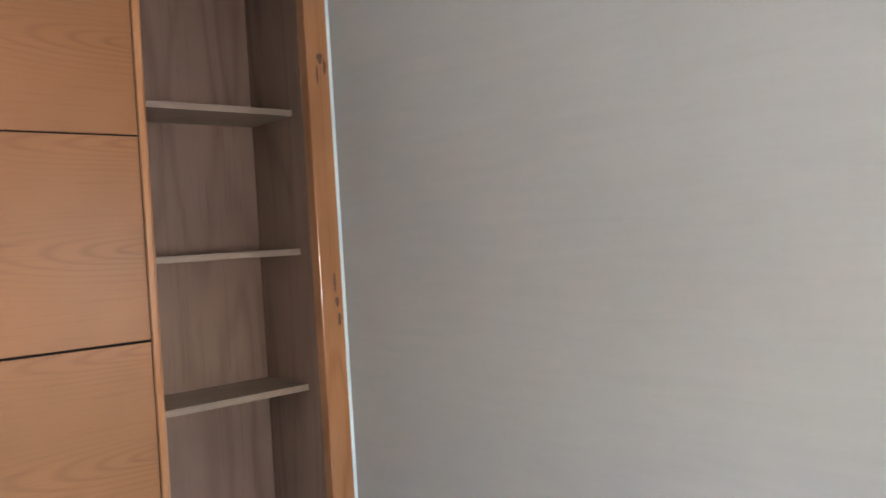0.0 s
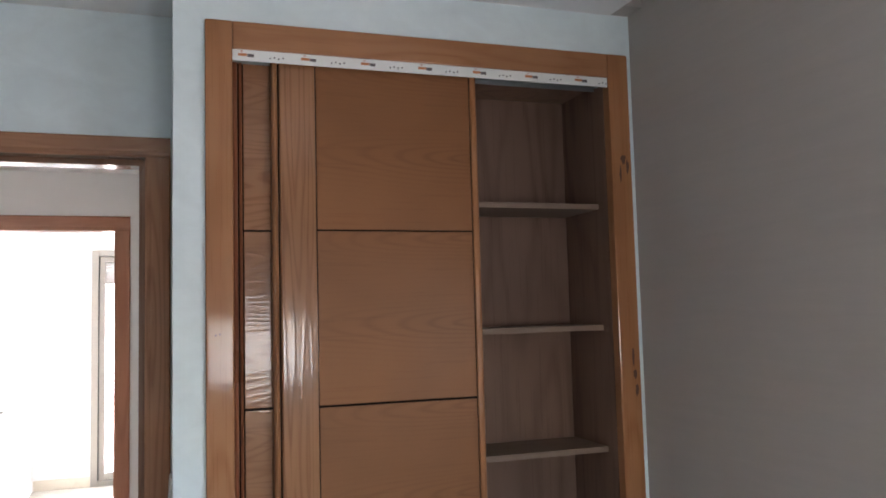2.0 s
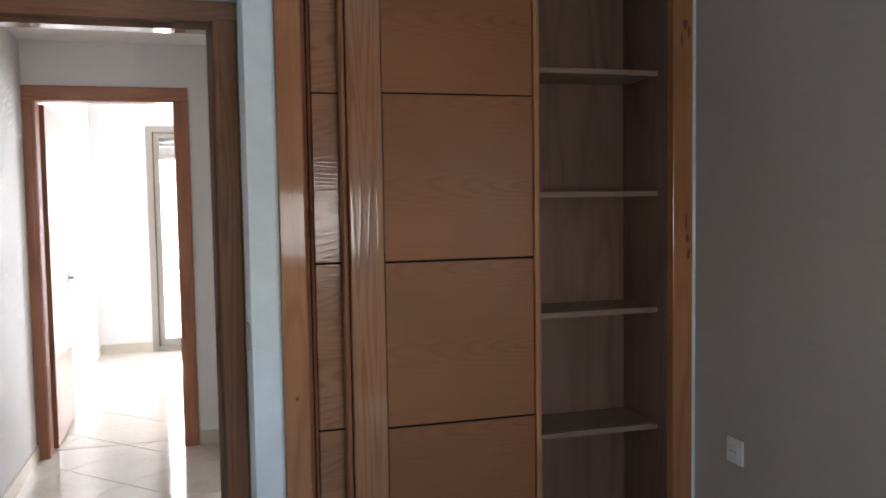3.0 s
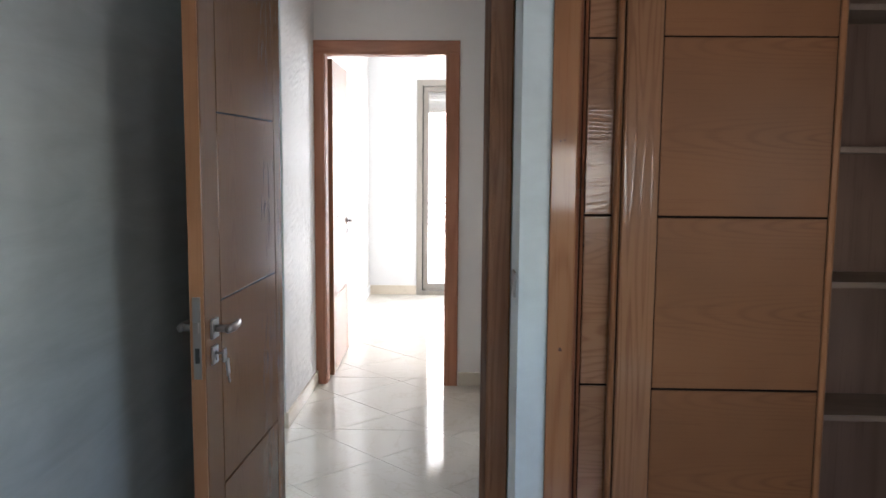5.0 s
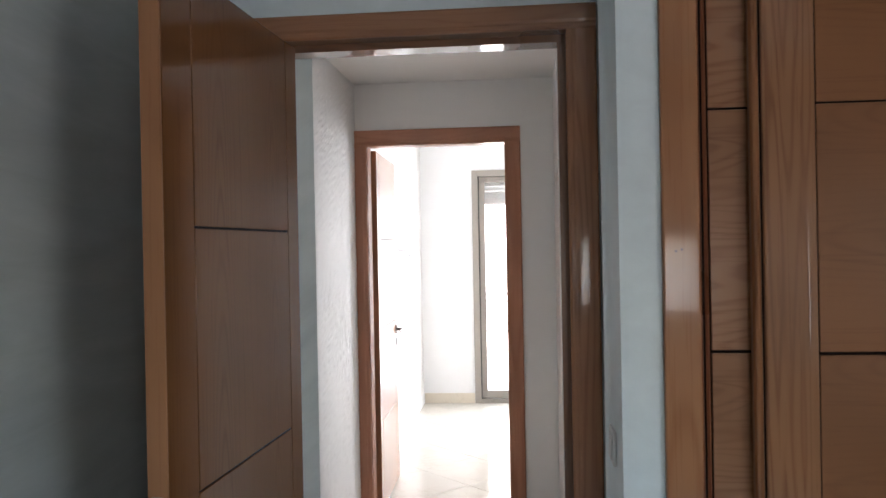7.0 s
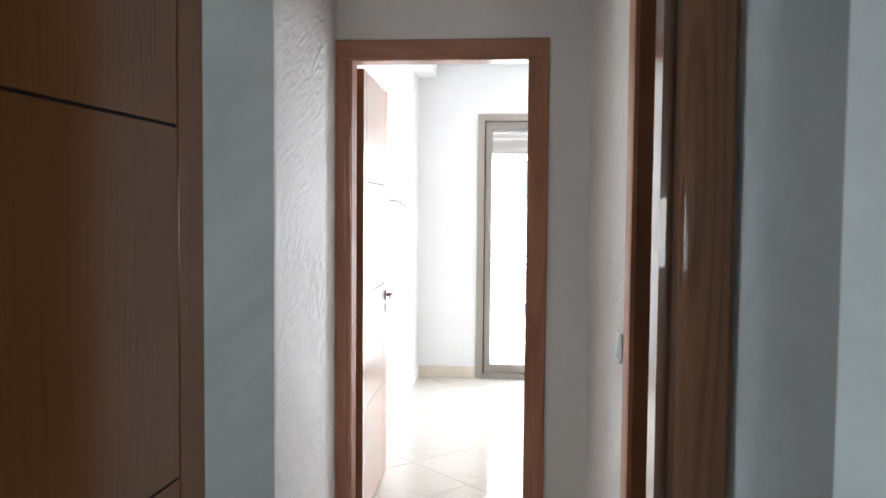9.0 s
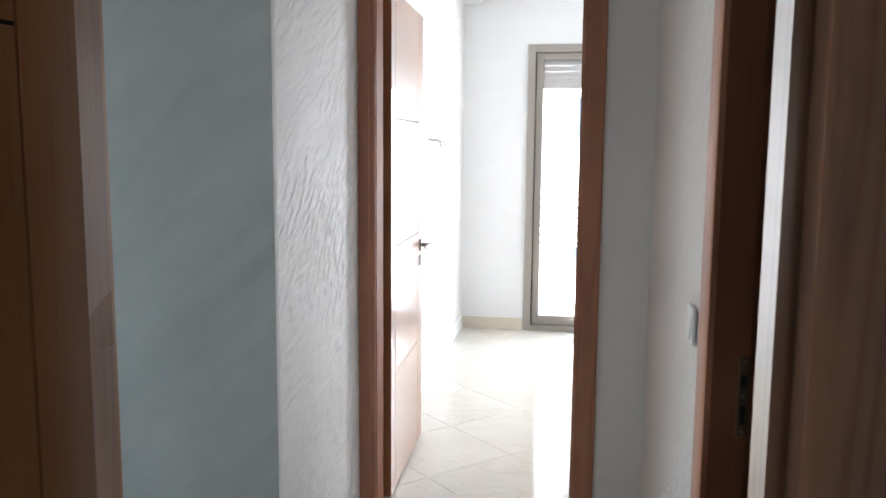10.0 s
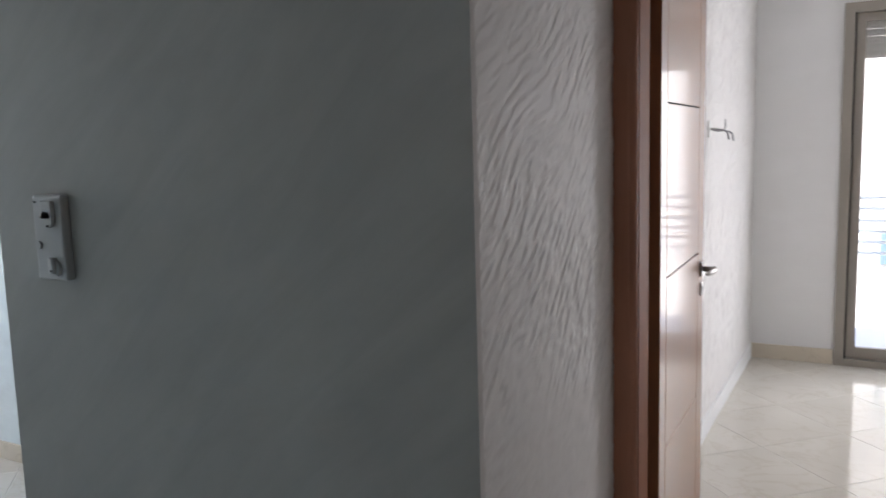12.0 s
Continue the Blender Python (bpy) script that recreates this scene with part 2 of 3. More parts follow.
def marble_tile(name, light, vein, rough, scale, coat=0.0):
    """Polished stoneware with soft cloudy veins; each tile differs."""
    m, b = base_mat(name, light, rough, 0, coat, 0.03, 0.35)
    info = node(m, "ObjectInfo")
    tc = node(m, "TexCoord")
    add = m.node_tree.nodes.new("ShaderNodeVectorMath")
    add.operation = 'ADD'
    comb = node(m, "CombineXYZ")
    wire(m, maths(m, 'MULTIPLY', info.outputs["Random"], 37.0), comb.inputs[0])
    wire(m, maths(m, 'MULTIPLY', info.outputs["Random"], 91.0), comb.inputs[1])
    wire(m, tc.outputs["Object"], add.inputs[0])
    wire(m, comb.outputs[0], add.inputs[1])
    n1 = node(m, "TexNoise", Scale=scale, Detail=6.0, Roughness=0.6, Distortion=1.2)
    wire(m, add.outputs[0], n1.inputs["Vector"])
    v = ramp(m, n1.outputs[0], [(0.40, light), (0.495, light), (0.51, vein), (0.53, light)])
    n2 = node(m, "TexNoise", Scale=scale * 0.7, Detail=3.0)
    wire(m, add.outputs[0], n2.inputs["Vector"])
    tone = ramp(m, n2.outputs[0], [(0.3, (0.93, 0.92, 0.90)), (0.7, (1.03, 1.03, 1.02))])
    wire(m, mixed(m, 1.0, v, tone, 'MULTIPLY'), b.inputs["Base Color"])
    n3 = node(m, "TexNoise", Scale=3.0, Detail=1.0)
    wire(m, add.outputs[0], n3.inputs["Vector"])
    bump(m, b, n3.outputs[0], 0.10, 0.01)
    return m


M_tile = marble_tile("cream_polished_tile", (0.67, 0.64, 0.585), (0.61, 0.57, 0.50), 0.08, 3.0)
M_green = marble_tile("green_marble_tile", (0.16, 0.24, 0.21), (0.05, 0.07, 0.06), 0.15, 2.0)
M_skirt = marble_tile("cream_skirting_tile", (0.70, 0.63, 0.53), (0.62, 0.55, 0.45), 0.45, 3.0, 0.0)


# ---- building helpers ----
def thing(name, label, category, group="", at=(0, 0, 0), turn=0.0):
    ob = new(name)
    ob.matrix_world = pose(*at, 0, 0, turn)
    return tagged(ob, label, category, group)


def finish(bm):
    bmesh.ops.recalc_face_normals(bm, faces=bm.faces)
    return bm


def part(name, bm, material, parent=None, label="", at=None, smooth=False):
    me = bpy.data.meshes.new(name)
    finish(bm).to_mesh(me)
    bm.free()
    me.materials.append(material)
    if smooth:
        for p in me.polygons:
            p.use_smooth = True
    ob = new(name, me)
    if at:
        ob.location = at
    if parent:
        ob.parent = parent
    if label:
        ob["label"] = label
    return ob


def share(name, me, parent, at, label=""):
    ob = new(name, me)
    ob.location = at
    ob.parent = parent
    if label:
        ob["label"] = label
    return ob


def structure(name, bm, material, label="", smooth=False):
    ob = part(name, bm, material, None, label, None, smooth)
    ob["kind"] = "structure"
    return ob


def boxes(*spans, bevel=0.0):
    """One bmesh of boxes given as x0, x1, y0, y1, z0, z1."""
    bm = bmesh.new()
    for x0, x1, y0, y1, z0, z1 in spans:
        r = bmesh.ops.create_cube(bm, size=1.0)
        for v in r["verts"]:
            v.co = Vector((x0 + (v.co.x + 0.5) * (x1 - x0), y0 + (v.co.y + 0.5) * (y1 - y0), z0 + (v.co.z + 0.5) * (z1 - z0)))
    if bevel:
        bmesh.ops.bevel(bm, geom=list(bm.edges), offset=bevel, segments=2, profile=0.5, affect='EDGES')
    return bm


def prism(outline, z0, z1):
    """An outline in x, y drawn up from z0 to z1."""
    bm = bmesh.new()
    lo = [bm.verts.new((x, y, z0)) for x, y in outline]
    hi = [bm.verts.new((x, y, z1)) for x, y in outline]
    bm.faces.new(lo[::-1])
    bm.faces.new(hi)
    n = len(lo)
    for i in range(n):
        bm.faces.new((lo[i], lo[(i + 1) % n], hi[(i + 1) % n], hi[i]))
    return bm


def turned(bm, m):
    bmesh.ops.transform(bm, matrix=m, verts=bm.verts)
    return bm


def tube(p, q, r, n=14, r2=None):
    bm = bmesh.new()
    p, q = Vector(p), Vector(q)
    d = q - p
    bmesh.ops.create_cone(bm, cap_ends=True, segments=n, radius1=r, radius2=r if r2 is None else r2, depth=d.length,
                          matrix=Matrix.Translation((p + q) / 2) @ d.to_track_quat('Z', 'Y').to_matrix().to_4x4())
    return bm


def join(*bms):
    out = bms[0]
    for b in bms[1:]:
        me = bpy.data.meshes.new("tmp")
        b.to_mesh(me)
        b.free()
        out.from_mesh(me)
        bpy.data.meshes.remove(me)
    return out


def cells(us, vs, gaps, w0, w1, place):
    """One connected slab of grid cells between the us and vs, but for the gaps (column, row); w0 to w1 thick."""
    bm = bmesh.new()
    nu, nv = len(us) - 1, len(vs) - 1
    full = {(i, j) for i in range(nu) for j in range(nv)} - set(gaps)
    made = {}

    def at(i, j, k):
        if (i, j, k) not in made:
            made[(i, j, k)] = bm.verts.new(place(us[i], vs[j], w1 if k else w0))
        return made[(i, j, k)]

    for i, j in full:
        for k in (0, 1):
            bm.faces.new((at(i, j, k), at(i + 1, j, k), at(i + 1, j + 1, k), at(i, j + 1, k)))
        for other, p, q in (((i - 1, j), (i, j), (i, j + 1)), ((i + 1, j), (i + 1, j), (i + 1, j + 1)), ((i, j - 1), (i, j), (i + 1, j)), ((i, j + 1), (i, j + 1), (i + 1, j + 1))):
            if other not in full:
                bm.faces.new((at(*p, 0), at(*q, 0), at(*q, 1), at(*p, 1)))
    return bm


def wall_with_hole(axis, a0, a1, t0, t1, z1, hole, z0=-0.1):
    """A wall along x or y with one opening (h0, h1, bottom, top)."""
    h0, h1, b, t = hole
    zs = (z0, b, t, z1) if b > 0 else (z0, t, z1)
    gap = (1, 1) if b > 0 else (1, 0)
    place = (lambda u, v, w: (u, w, v)) if axis == 'x' else (lambda u, v, w: (w, u, v))
    return cells((a0, h0, h1, a1), zs, (gap,), t0, t1, place)


def relief_sheet(u0, u1, z0, z1, step, place, amp, lean=1.0, coarse=1.0):
    """A trowelled skim coat: short slanting ridges, as real relief."""
    nu, nz = int((u1 - u0) / step), int((z1 - z0) / step)
    co, faces = [], []
    for j in range(nz + 1):
        z = z0 + (z1 - z0) * j / nz
        for i in range(nu + 1):
            u = u0 + (u1 - u0) * i / nu
            a, c = u * 0.53 - lean * z * 0.85, u * 0.85 * lean + z * 0.53
            wob = 0.25 * noise.noise((u * 3.0, z * 3.0, 5.0))
            n1 = noise.noise((a * 68.0 / coarse + wob * 16, c * 14.5 / coarse, 1.0))
            n2 = noise.noise((a * 120.0 / coarse, c * 36.0 / coarse + wob * 3, 7.0))
            n3 = noise.noise((a * 22.0 / coarse + 3.1, c * 7.0 / coarse + wob * 9, 21.0))
            m = 0.7 + 0.5 * noise.noise((u * 2.3, z * 2.3, 11.0))
            flake = min(1.0, max(0.0, 0.5 + 2.6 * n1 + 1.0 * n3))
            h = 1.0 - m * (1.0 - flake) * 0.8 + 0.28 * m * n2
            if i < 5:
                h = 0.2 * i
            elif i == nu or j in (0, nz):
                h = 1.0
            co.append(place(u, z, h * amp))
    w = nu + 1
    for j in range(nz):
        for i in range(nu):
            k = j * w + i
            faces.append((k, k + 1, k + w + 1, k + w))
    me = bpy.data.meshes.new("relief")
    me.from_pydata(co, [], faces)
    bm = bmesh.new()
    bm.from_mesh(me)
    bpy.data.meshes.remove(me)
    return bm


# ---- the large structure ----
structure("wall_bedroom_left", boxes((-1.08, -0.93, -1.5, 2.58, -0.1, 2.7)), M_left)
structure("wall_bedroom_right", wall_with_hole('y', -1.5, 4.85, 1.755, 1.90, 2.75, (-0.665, 0.585, 0.95, 1.76)), M_wall)
structure("wall_bedroom_back", wall_with_hole('x', -0.93, 1.755, -1.5, -1.35, 2.7, (0.46, 1.14, 1.04, 1.52)), M_wall)
structure("wall_wardrobe_surround", boxes((0.224, 0.335, 2.175, 2.58, -0.1, 2.7), (0.335, 1.755, 2.175, 2.58, 2.39, 2.7),
                                          (1.722, 1.755, 2.175, 2.58, -0.1, 2.39)), M_blue)
structure("wall_door_1", boxes((-5.0, -0.72, 2.58, 2.70, -0.1, 2.7), (0.185, 1.755, 2.58, 2.70, -0.1, 2.7),
                               (-0.72, 0.185, 2.58, 2.70, 2.09, 2.7)), M_blue)
structure("wall_hall_grey", boxes((-2.225, -0.875, 3.84, 4.70, -0.1, 2.6)), M_grey)
structure("wall_door_2", wall_with_hole('x', -1.10, 2.2, 4.70, 4.85, 2.75, (-0.86, -0.015, 0, 2.085)), M_hall)
structure("wall_living_north", boxes((-5.0, -1.10, 4.85, 5.0, -0.1, 2.6)), M_blue)
structure("wall_living_west", wall_with_hole('y', 2.58, 5.0, -5.15, -5.0, 2.6, (3.2, 4.4, 0.8, 2.05)), M_white)
structure("wall_hall_right", wall_with_hole('y', 2.70, 4.70, 0.191, 0.30, 2.6, (2.73, 3.39, 0, 2.06)), M_white)
structure("wall_room_left", boxes((-1.10, -0.957, 4.85, 8.30, -0.1, 2.8)), M_white)
structure("wall_room_right", boxes((2.2, 2.35, 4.70, 8.30, -0.1, 2.8)), M_white)
structure("wall_room_window", wall_with_hole('x', -0.957, 2.2, 8.07, 8.30, 2.8, (-0.44, 0.86, 0, 2.185)), M_white)

# trowelled relief skins on three walls
structure("wall_skin_recess", relief_sheet(3.838, 4.70, 0.0, 2.37, 0.0038, lambda u, z, h: (-0.8748 + h, u, z), 0.0035), M_relief, smooth=True)
structure("wall_skin_hall_right", relief_sheet(3.44, 4.70, 0.0, 2.37, 0.0058, lambda u, z, h: (0.190 - h, u, z), 0.0034, -1.0), M_relief_warm, smooth=True)
structure("wall_skin_room", relief_sheet(4.85, 8.07, 0.0, 2.62, 0.0075, lambda u, z, h: (-0.9565 + h, u, z), 0.010, 1.0, 1.8), M_relief, smooth=True)

# ceilings: the bedroom's has a slot along one wall and a square cut-out
structure("ceiling_bedroom", cells((-0.93, 1.15, 1.487, 1.682), (-1.35, 1.62, 1.965, 2.175, 2.58), ((1, 1), (1, 3), (2, 3)), 2.55, 2.562, lambda u, v, w: (u, v, w)), M_ceil)
structure("ceiling_slot", boxes((1.670, 1.682, -1.35, 2.085, 2.562, 2.70)), M_ceil)
structure("ceiling_slot_top", boxes((1.682, 1.755, -1.35, 2.085, 2.64, 2.70)), M_ceil)
structure("ceiling_slot_end", boxes((1.682, 1.755, 2.085, 2.175, 2.552, 2.70)), M_wall)
# near-black lining: the darkness above the cut-out is put into its colour
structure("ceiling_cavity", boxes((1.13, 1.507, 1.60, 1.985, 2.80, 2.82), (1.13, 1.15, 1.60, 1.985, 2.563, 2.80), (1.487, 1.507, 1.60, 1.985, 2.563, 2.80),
                                  (1.15, 1.487, 1.60, 1.62, 2.563, 2.80), (1.15, 1.487, 1.965, 1.985, 2.563, 2.80)), M_cavity_dark)
structure("ceiling_hall", boxes((-5.0, 0.191, 2.70, 4.70, 2.37, 2.47), (-5.0, -2.225, 4.70, 4.85, 2.37, 2.47)), M_hall)
structure("ceiling_bathroom", boxes((0.30, 1.755, 2.70, 4.70, 2.40, 2.5)), M_ceil)
structure("ceiling_room", boxes((-0.957, 2.2, 4.85, 8.07, 2.62, 2.72), (-0.953, -0.80, 4.85, 8.07, 2.50, 2.618)), M_ceil)
structure("floor", boxes((-5.15, 2.35, -2.15, 8.30, -0.2, -0.0014)), M_grout)

# bathroom lining in green marble
structure("wall_bathroom_lining", boxes((1.735, 1.75, 2.72, 4.68, 0, 2.4), (0.305, 1.735, 4.68, 4.695, 0, 2.4), (0.305, 1.735, 2.705, 2.72, 0, 2.4)), M_green)

# skirting tiles
for nm, span in (("hall", (-2.225, -0.866, 3.832, 3.84, 0, 0.085)), ("recess", (-0.872, -0.860, 3.832, 4.69, 0, 0.085)), ("recess_end", (0.016, 0.180, 4.690, 4.70, 0, 0.085)),
                 ("hall_right", (0.174, 0.185, 3.47, 4.69, 0, 0.085)), ("room_left", (-0.953, -0.936, 4.86, 8.058, 0, 0.095)),
                 ("room_window", (-0.95, -0.457, 8.058, 8.07, 0, 0.095)), ("living", (-5.0, -2.237, 4.838, 4.85, 0, 0.085)), ("living_side", (-2.237, -2.225, 3.832, 4.838, 0, 0.085))):
    structure("baseboard_" + nm, boxes(span, bevel=0.002), M_white if nm == "room_left" else M_skirt)


# ---- doors and frames ----
def casing_outline(w, d):
    """Section of a casing: x across from the opening's edge, y towards the viewer (negative)."""
    return [(0, 0), (0, -d * 0.75), (0.006, -d * 0.95), (0.014, -d * 0.95), (0.0165, -d * 0.90), (0.0195, -d * 0.90), (0.026, -d), (w - 0.006, -d), (w, -d * 0.7), (w, 0)]


def door_frame(name, label, at, turn, w, h, depth, cw, mat, mat_x, leaf_front, head=None):
    """Frame in an opening: w and h clear of the stops, front face at y = 0, depth through the wall."""
    f = thing(name, label, "door frame", at=at, turn=turn)
    f["kind"] = "structure"
    c, r = 0.014, 0.020
    flip = Matrix.Diagonal((-1, 1, 1, 1))
    top = h + cw
    y_reb = (0.0, 0.047) if leaf_front else (depth - 0.047, depth)
    y_stop = (0.047, depth) if leaf_front else (0.0, depth - 0.047)
    for face in ("front", "back"):
        ww = w / 2 + (r if (face == "front") == leaf_front else 0.003)
        wid = cw - (ww - w / 2)
        base = casing_outline(wid, c)
        for side in (1, -1):
            bm = prism(base, 0, h + (ww - w / 2) - 0.0005)
            turned(bm, Matrix.Translation((ww, 0, 0)))
            if side < 0:
                turned(bm, flip)
            if face == "back":
                turned(bm, Matrix.Translation((0, depth, 0)) @ Matrix.Diagonal((1, -1, 1, 1)))
            part("casing", bm, mat, f)
        bm = prism(casing_outline((head or cw) - (ww - w / 2), c), -w / 2 - cw, w / 2 + cw)
        m = Matrix(((0, 0, 1, 0), (0, 1, 0, 0), (1, 0, 0, h + (ww - w / 2)), (0, 0, 0, 1)))
        turned(bm, m)
        if face == "back":
            turned(bm, Matrix.Translation((0, depth, 0)) @ Matrix.Diagonal((1, -1, 1, 1)))
        part("casing_head", bm, mat_x, f)
    for side in (1, -1):
        spans = [(w / 2 + r, w / 2 + r + 0.022, y_reb[0], y_reb[1], 0, h + r), (w / 2, w / 2 + r + 0.022, y_stop[0], y_stop[1], 0, h)]
        bm = boxes(*spans)
        if side < 0:
            turned(bm, flip)
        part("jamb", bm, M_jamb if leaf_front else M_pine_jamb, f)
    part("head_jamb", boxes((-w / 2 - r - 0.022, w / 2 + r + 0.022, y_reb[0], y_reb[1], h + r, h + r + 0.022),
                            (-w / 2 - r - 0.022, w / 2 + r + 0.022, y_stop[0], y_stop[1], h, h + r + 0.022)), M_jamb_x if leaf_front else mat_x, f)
    return f


def lever(parent, x, y, z, side, reach):
    """Lever handle on a square rose with a square key plate under it. side: -1 or 1 along y; reach: lever direction along x."""
    s = side
    rose = part("rose", boxes((x - 0.024, x + 0.024, min(y, y + s * 0.009), max(y, y + s * 0.009), z - 0.026, z + 0.026), bevel=0.002), M_metal, parent)
    neck = tube((x, y + s * 0.008, z), (x, y + s * 0.046, z), 0.010)
    arm = bmesh.new()
    secs = [(0.0, 0.0105, 0.0095, 0.045), (0.035, 0.011, 0.009, 0.050), (0.08, 0.010, 0.0065, 0.047), (0.118, 0.0075, 0.004, 0.040), (0.126, 0.003, 0.002, 0.037)]
    rings = []
    for dx, hz, hy, oy in secs:
        rings.append([arm.verts.new((x + reach * (dx - 0.012), y + s * oy + hy * math.cos(a), z + hz * math.sin(a) - 0.01 * dx)) for a in [i * math.tau / 12 for i in range(12)]])
    for a, b in zip(rings, rings[1:]):
        for i in range(12):
            arm.faces.new((a[i], a[(i + 1) % 12], b[(i + 1) % 12], b[i]))
    arm.faces.new(rings[0])
    arm.faces.new(rings[-1])
    part("handle", join(neck, arm), M_metal, parent, "brushed nickel lever handle", smooth=True)
    kz = z - 0.072
    part("key_plate", boxes((x - 0.022, x + 0.022, min(y, y + s * 0.007), max(y, y + s * 0.007), kz - 0.024, kz + 0.024), bevel=0.002), M_metal, parent)
    part("keyhole", join(tube((x, y + s * 0.0068, kz + 0.005), (x, y + s * 0.0085, kz + 0.005), 0.007),
                         boxes((x - 0.003, x + 0.003, min(y + s * 0.0068, y + s * 0.0085), max(y + s * 0.0068, y + s * 0.0085), kz - 0.014, kz + 0.004))), M_slot, parent)


def door_leaf(name, label, at, turn, w, h, grooves, mat, lock_stile, hinge_stile, key_side=0, flip=1):
    """Leaf hinged at its origin, reaching along x; its faces at y = 0 and y = 0.04."""
    d = thing(name, label, "door", at=at, turn=turn)
    t, g, z0 = 0.04, 0.0022, 0.012
    part("core", boxes((0.004, w - 0.004, 0.004, t - 0.004, z0 + 0.004, h - 0.004)), M_dark, d)
    part("hinge_stile", boxes((0, hinge_stile - g, 0, t, z0, h), bevel=0.0012), mat, d)
    part("lock_stile", boxes((w - lock_stile + g, w - 0.006, 0, t, z0, h), bevel=0.0012), mat, d)
    part("edge_strip", boxes((w - 0.006, w, 0.0012, t - 0.0012, z0, h), bevel=0.0008), M_edge, d, "pale unvarnished pine edge strip")
    cuts = [z0] + list(grooves) + [h]
    for a, b in zip(cuts, cuts[1:]):
        bm = boxes((hinge_stile + g, w - lock_stile - g, 0, t, -(b - a) / 2 + g, (b - a) / 2 - g), bevel=0.0012)
        part("panel", bm, mat, d, at=(0, 0, (a + b) / 2))
    lever(d, w - 0.062, 0.0, 0.966, -1, -1)
    lever(d, w - 0.062, t, 0.966, 1, -1)
    plate = part("lock_plate", boxes((w - 0.001, w + 0.0018, 0.009, t - 0.009, 0.842, 1.06), bevel=0.0006), M_metal, d)
    part("latch", boxes((w + 0.0015, w + 0.010, 0.013, t - 0.013, 0.965, 0.995), bevel=0.002), M_metal, plate)
    part("bolt_slot", boxes((w + 0.0015, w + 0.0024, 0.014, t - 0.014, 0.885, 0.925)), M_slot, plate)
    for z in (0.25, 1.05, h - 0.22):
        part("hinge", tube((-0.006, t if flip > 0 else 0, z - 0.05), (-0.006, t if flip > 0 else 0, z + 0.05), 0.007), M_metal, d, smooth=True)
    if key_side:
        y = 0.0 if key_side < 0 else t
        s = key_side
        key = part("key", join(tube((w - 0.062, y + s * 0.008, 0.899), (w - 0.062, y + s * 0.030, 0.899), 0.003),
                               boxes((w - 0.074, w - 0.050, min(y + s * 0.028, y + s * 0.033), max(y + s * 0.028, y + s * 0.033), 0.876, 0.910), bevel=0.002)), M_key, d)
        part("spare_key", turned(boxes((-0.011, 0.011, -0.0015, 0.0015, -0.045, 0.0), (-0.004, 0.004, -0.0015, 0.0015, -0.068, -0.045), bevel=0.001),
                                 Matrix.Translation((w - 0.066, y + s * 0.036, 0.881)) @ Matrix.Rotation(radians(12), 4, 'Y')), M_key, d)
    return d


door_frame("door_frame_1", "varnished brown oak frame round the open bedroom doorway", (-0.2675, 2.58, 0), 0, 0.775, 2.043, 0.12, 0.100, M_case, M_case_x, True, 0.087)
door_frame("door_frame_2", "reddish varnished pine frame round the bright room's doorway", (-0.4385, 4.70, 0), 0, 0.735, 2.036, 0.15, 0.084, M_pine, M_pine_x, False)
door_frame("door_frame_3", "dark varnished frame of the bathroom doorway", (0.187, 3.06, 0), -90, 0.60, 2.03, 0.115, 0.100, M_pine, M_pine_x, False)

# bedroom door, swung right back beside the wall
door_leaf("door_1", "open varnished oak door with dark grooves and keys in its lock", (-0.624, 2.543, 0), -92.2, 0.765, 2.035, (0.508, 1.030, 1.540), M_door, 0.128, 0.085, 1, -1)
# far room's door, opened into the room
door_leaf("door_2", "open glossy brown door with dark grooves and nickel lever", (-0.786, 4.858, 0), 91.4, 0.755, 2.03, (0.508, 1.030, 1.540), M_door2, 0.12, 0.085, 0, 1)
strike = tagged(part("strike_plate", boxes((0.236, 0.256, 3.3545, 3.3592, 0.885, 1.04), bevel=0.0008), M_bronze), "dull metal strike plate on bathroom door jamb", "strike plate")
part("strike_slot", boxes((0.241, 0.251, 3.3535, 3.3550, 0.905, 0.945)), M_slot, strike)
part("strike_slot", boxes((0.240, 0.252, 3.3535, 3.3550, 0.98, 1.005)), M_slot, strike)
for z in (0.892, 0.962, 1.030):
    part("screw", tube((0.246, 3.3530, z), (0.246, 3.3550, z), 0.0032, 10), M_key, strike)


# ---- built-in wardrobe ----
ward = thing("wardrobe", "built-in orange oak wardrobe, sliding door open on empty shelves", "wardrobe", at=(0.313, 2.175, 0))
X0, Y0 = 0.313, 2.175


def wpart(name, span, mat, parent=ward, bevel=0.0, label="", centre=None):
    x0, x1, y0, y1, z0, z1 = span
    cz = (z0 + z1) / 2 if centre is None else centre
    cx = (x0 + x1) / 2
    bm = boxes((x0 - cx, x1 - cx, y0 - Y0, y1 - Y0, z0 - cz, z1 - cz), bevel=bevel)
    off = parent.location if parent is not ward else Vector((0, 0, 0))
    return part(name, bm, mat, parent, label, at=(cx - X0 - off.x, 0 - off.y, cz - off.z))


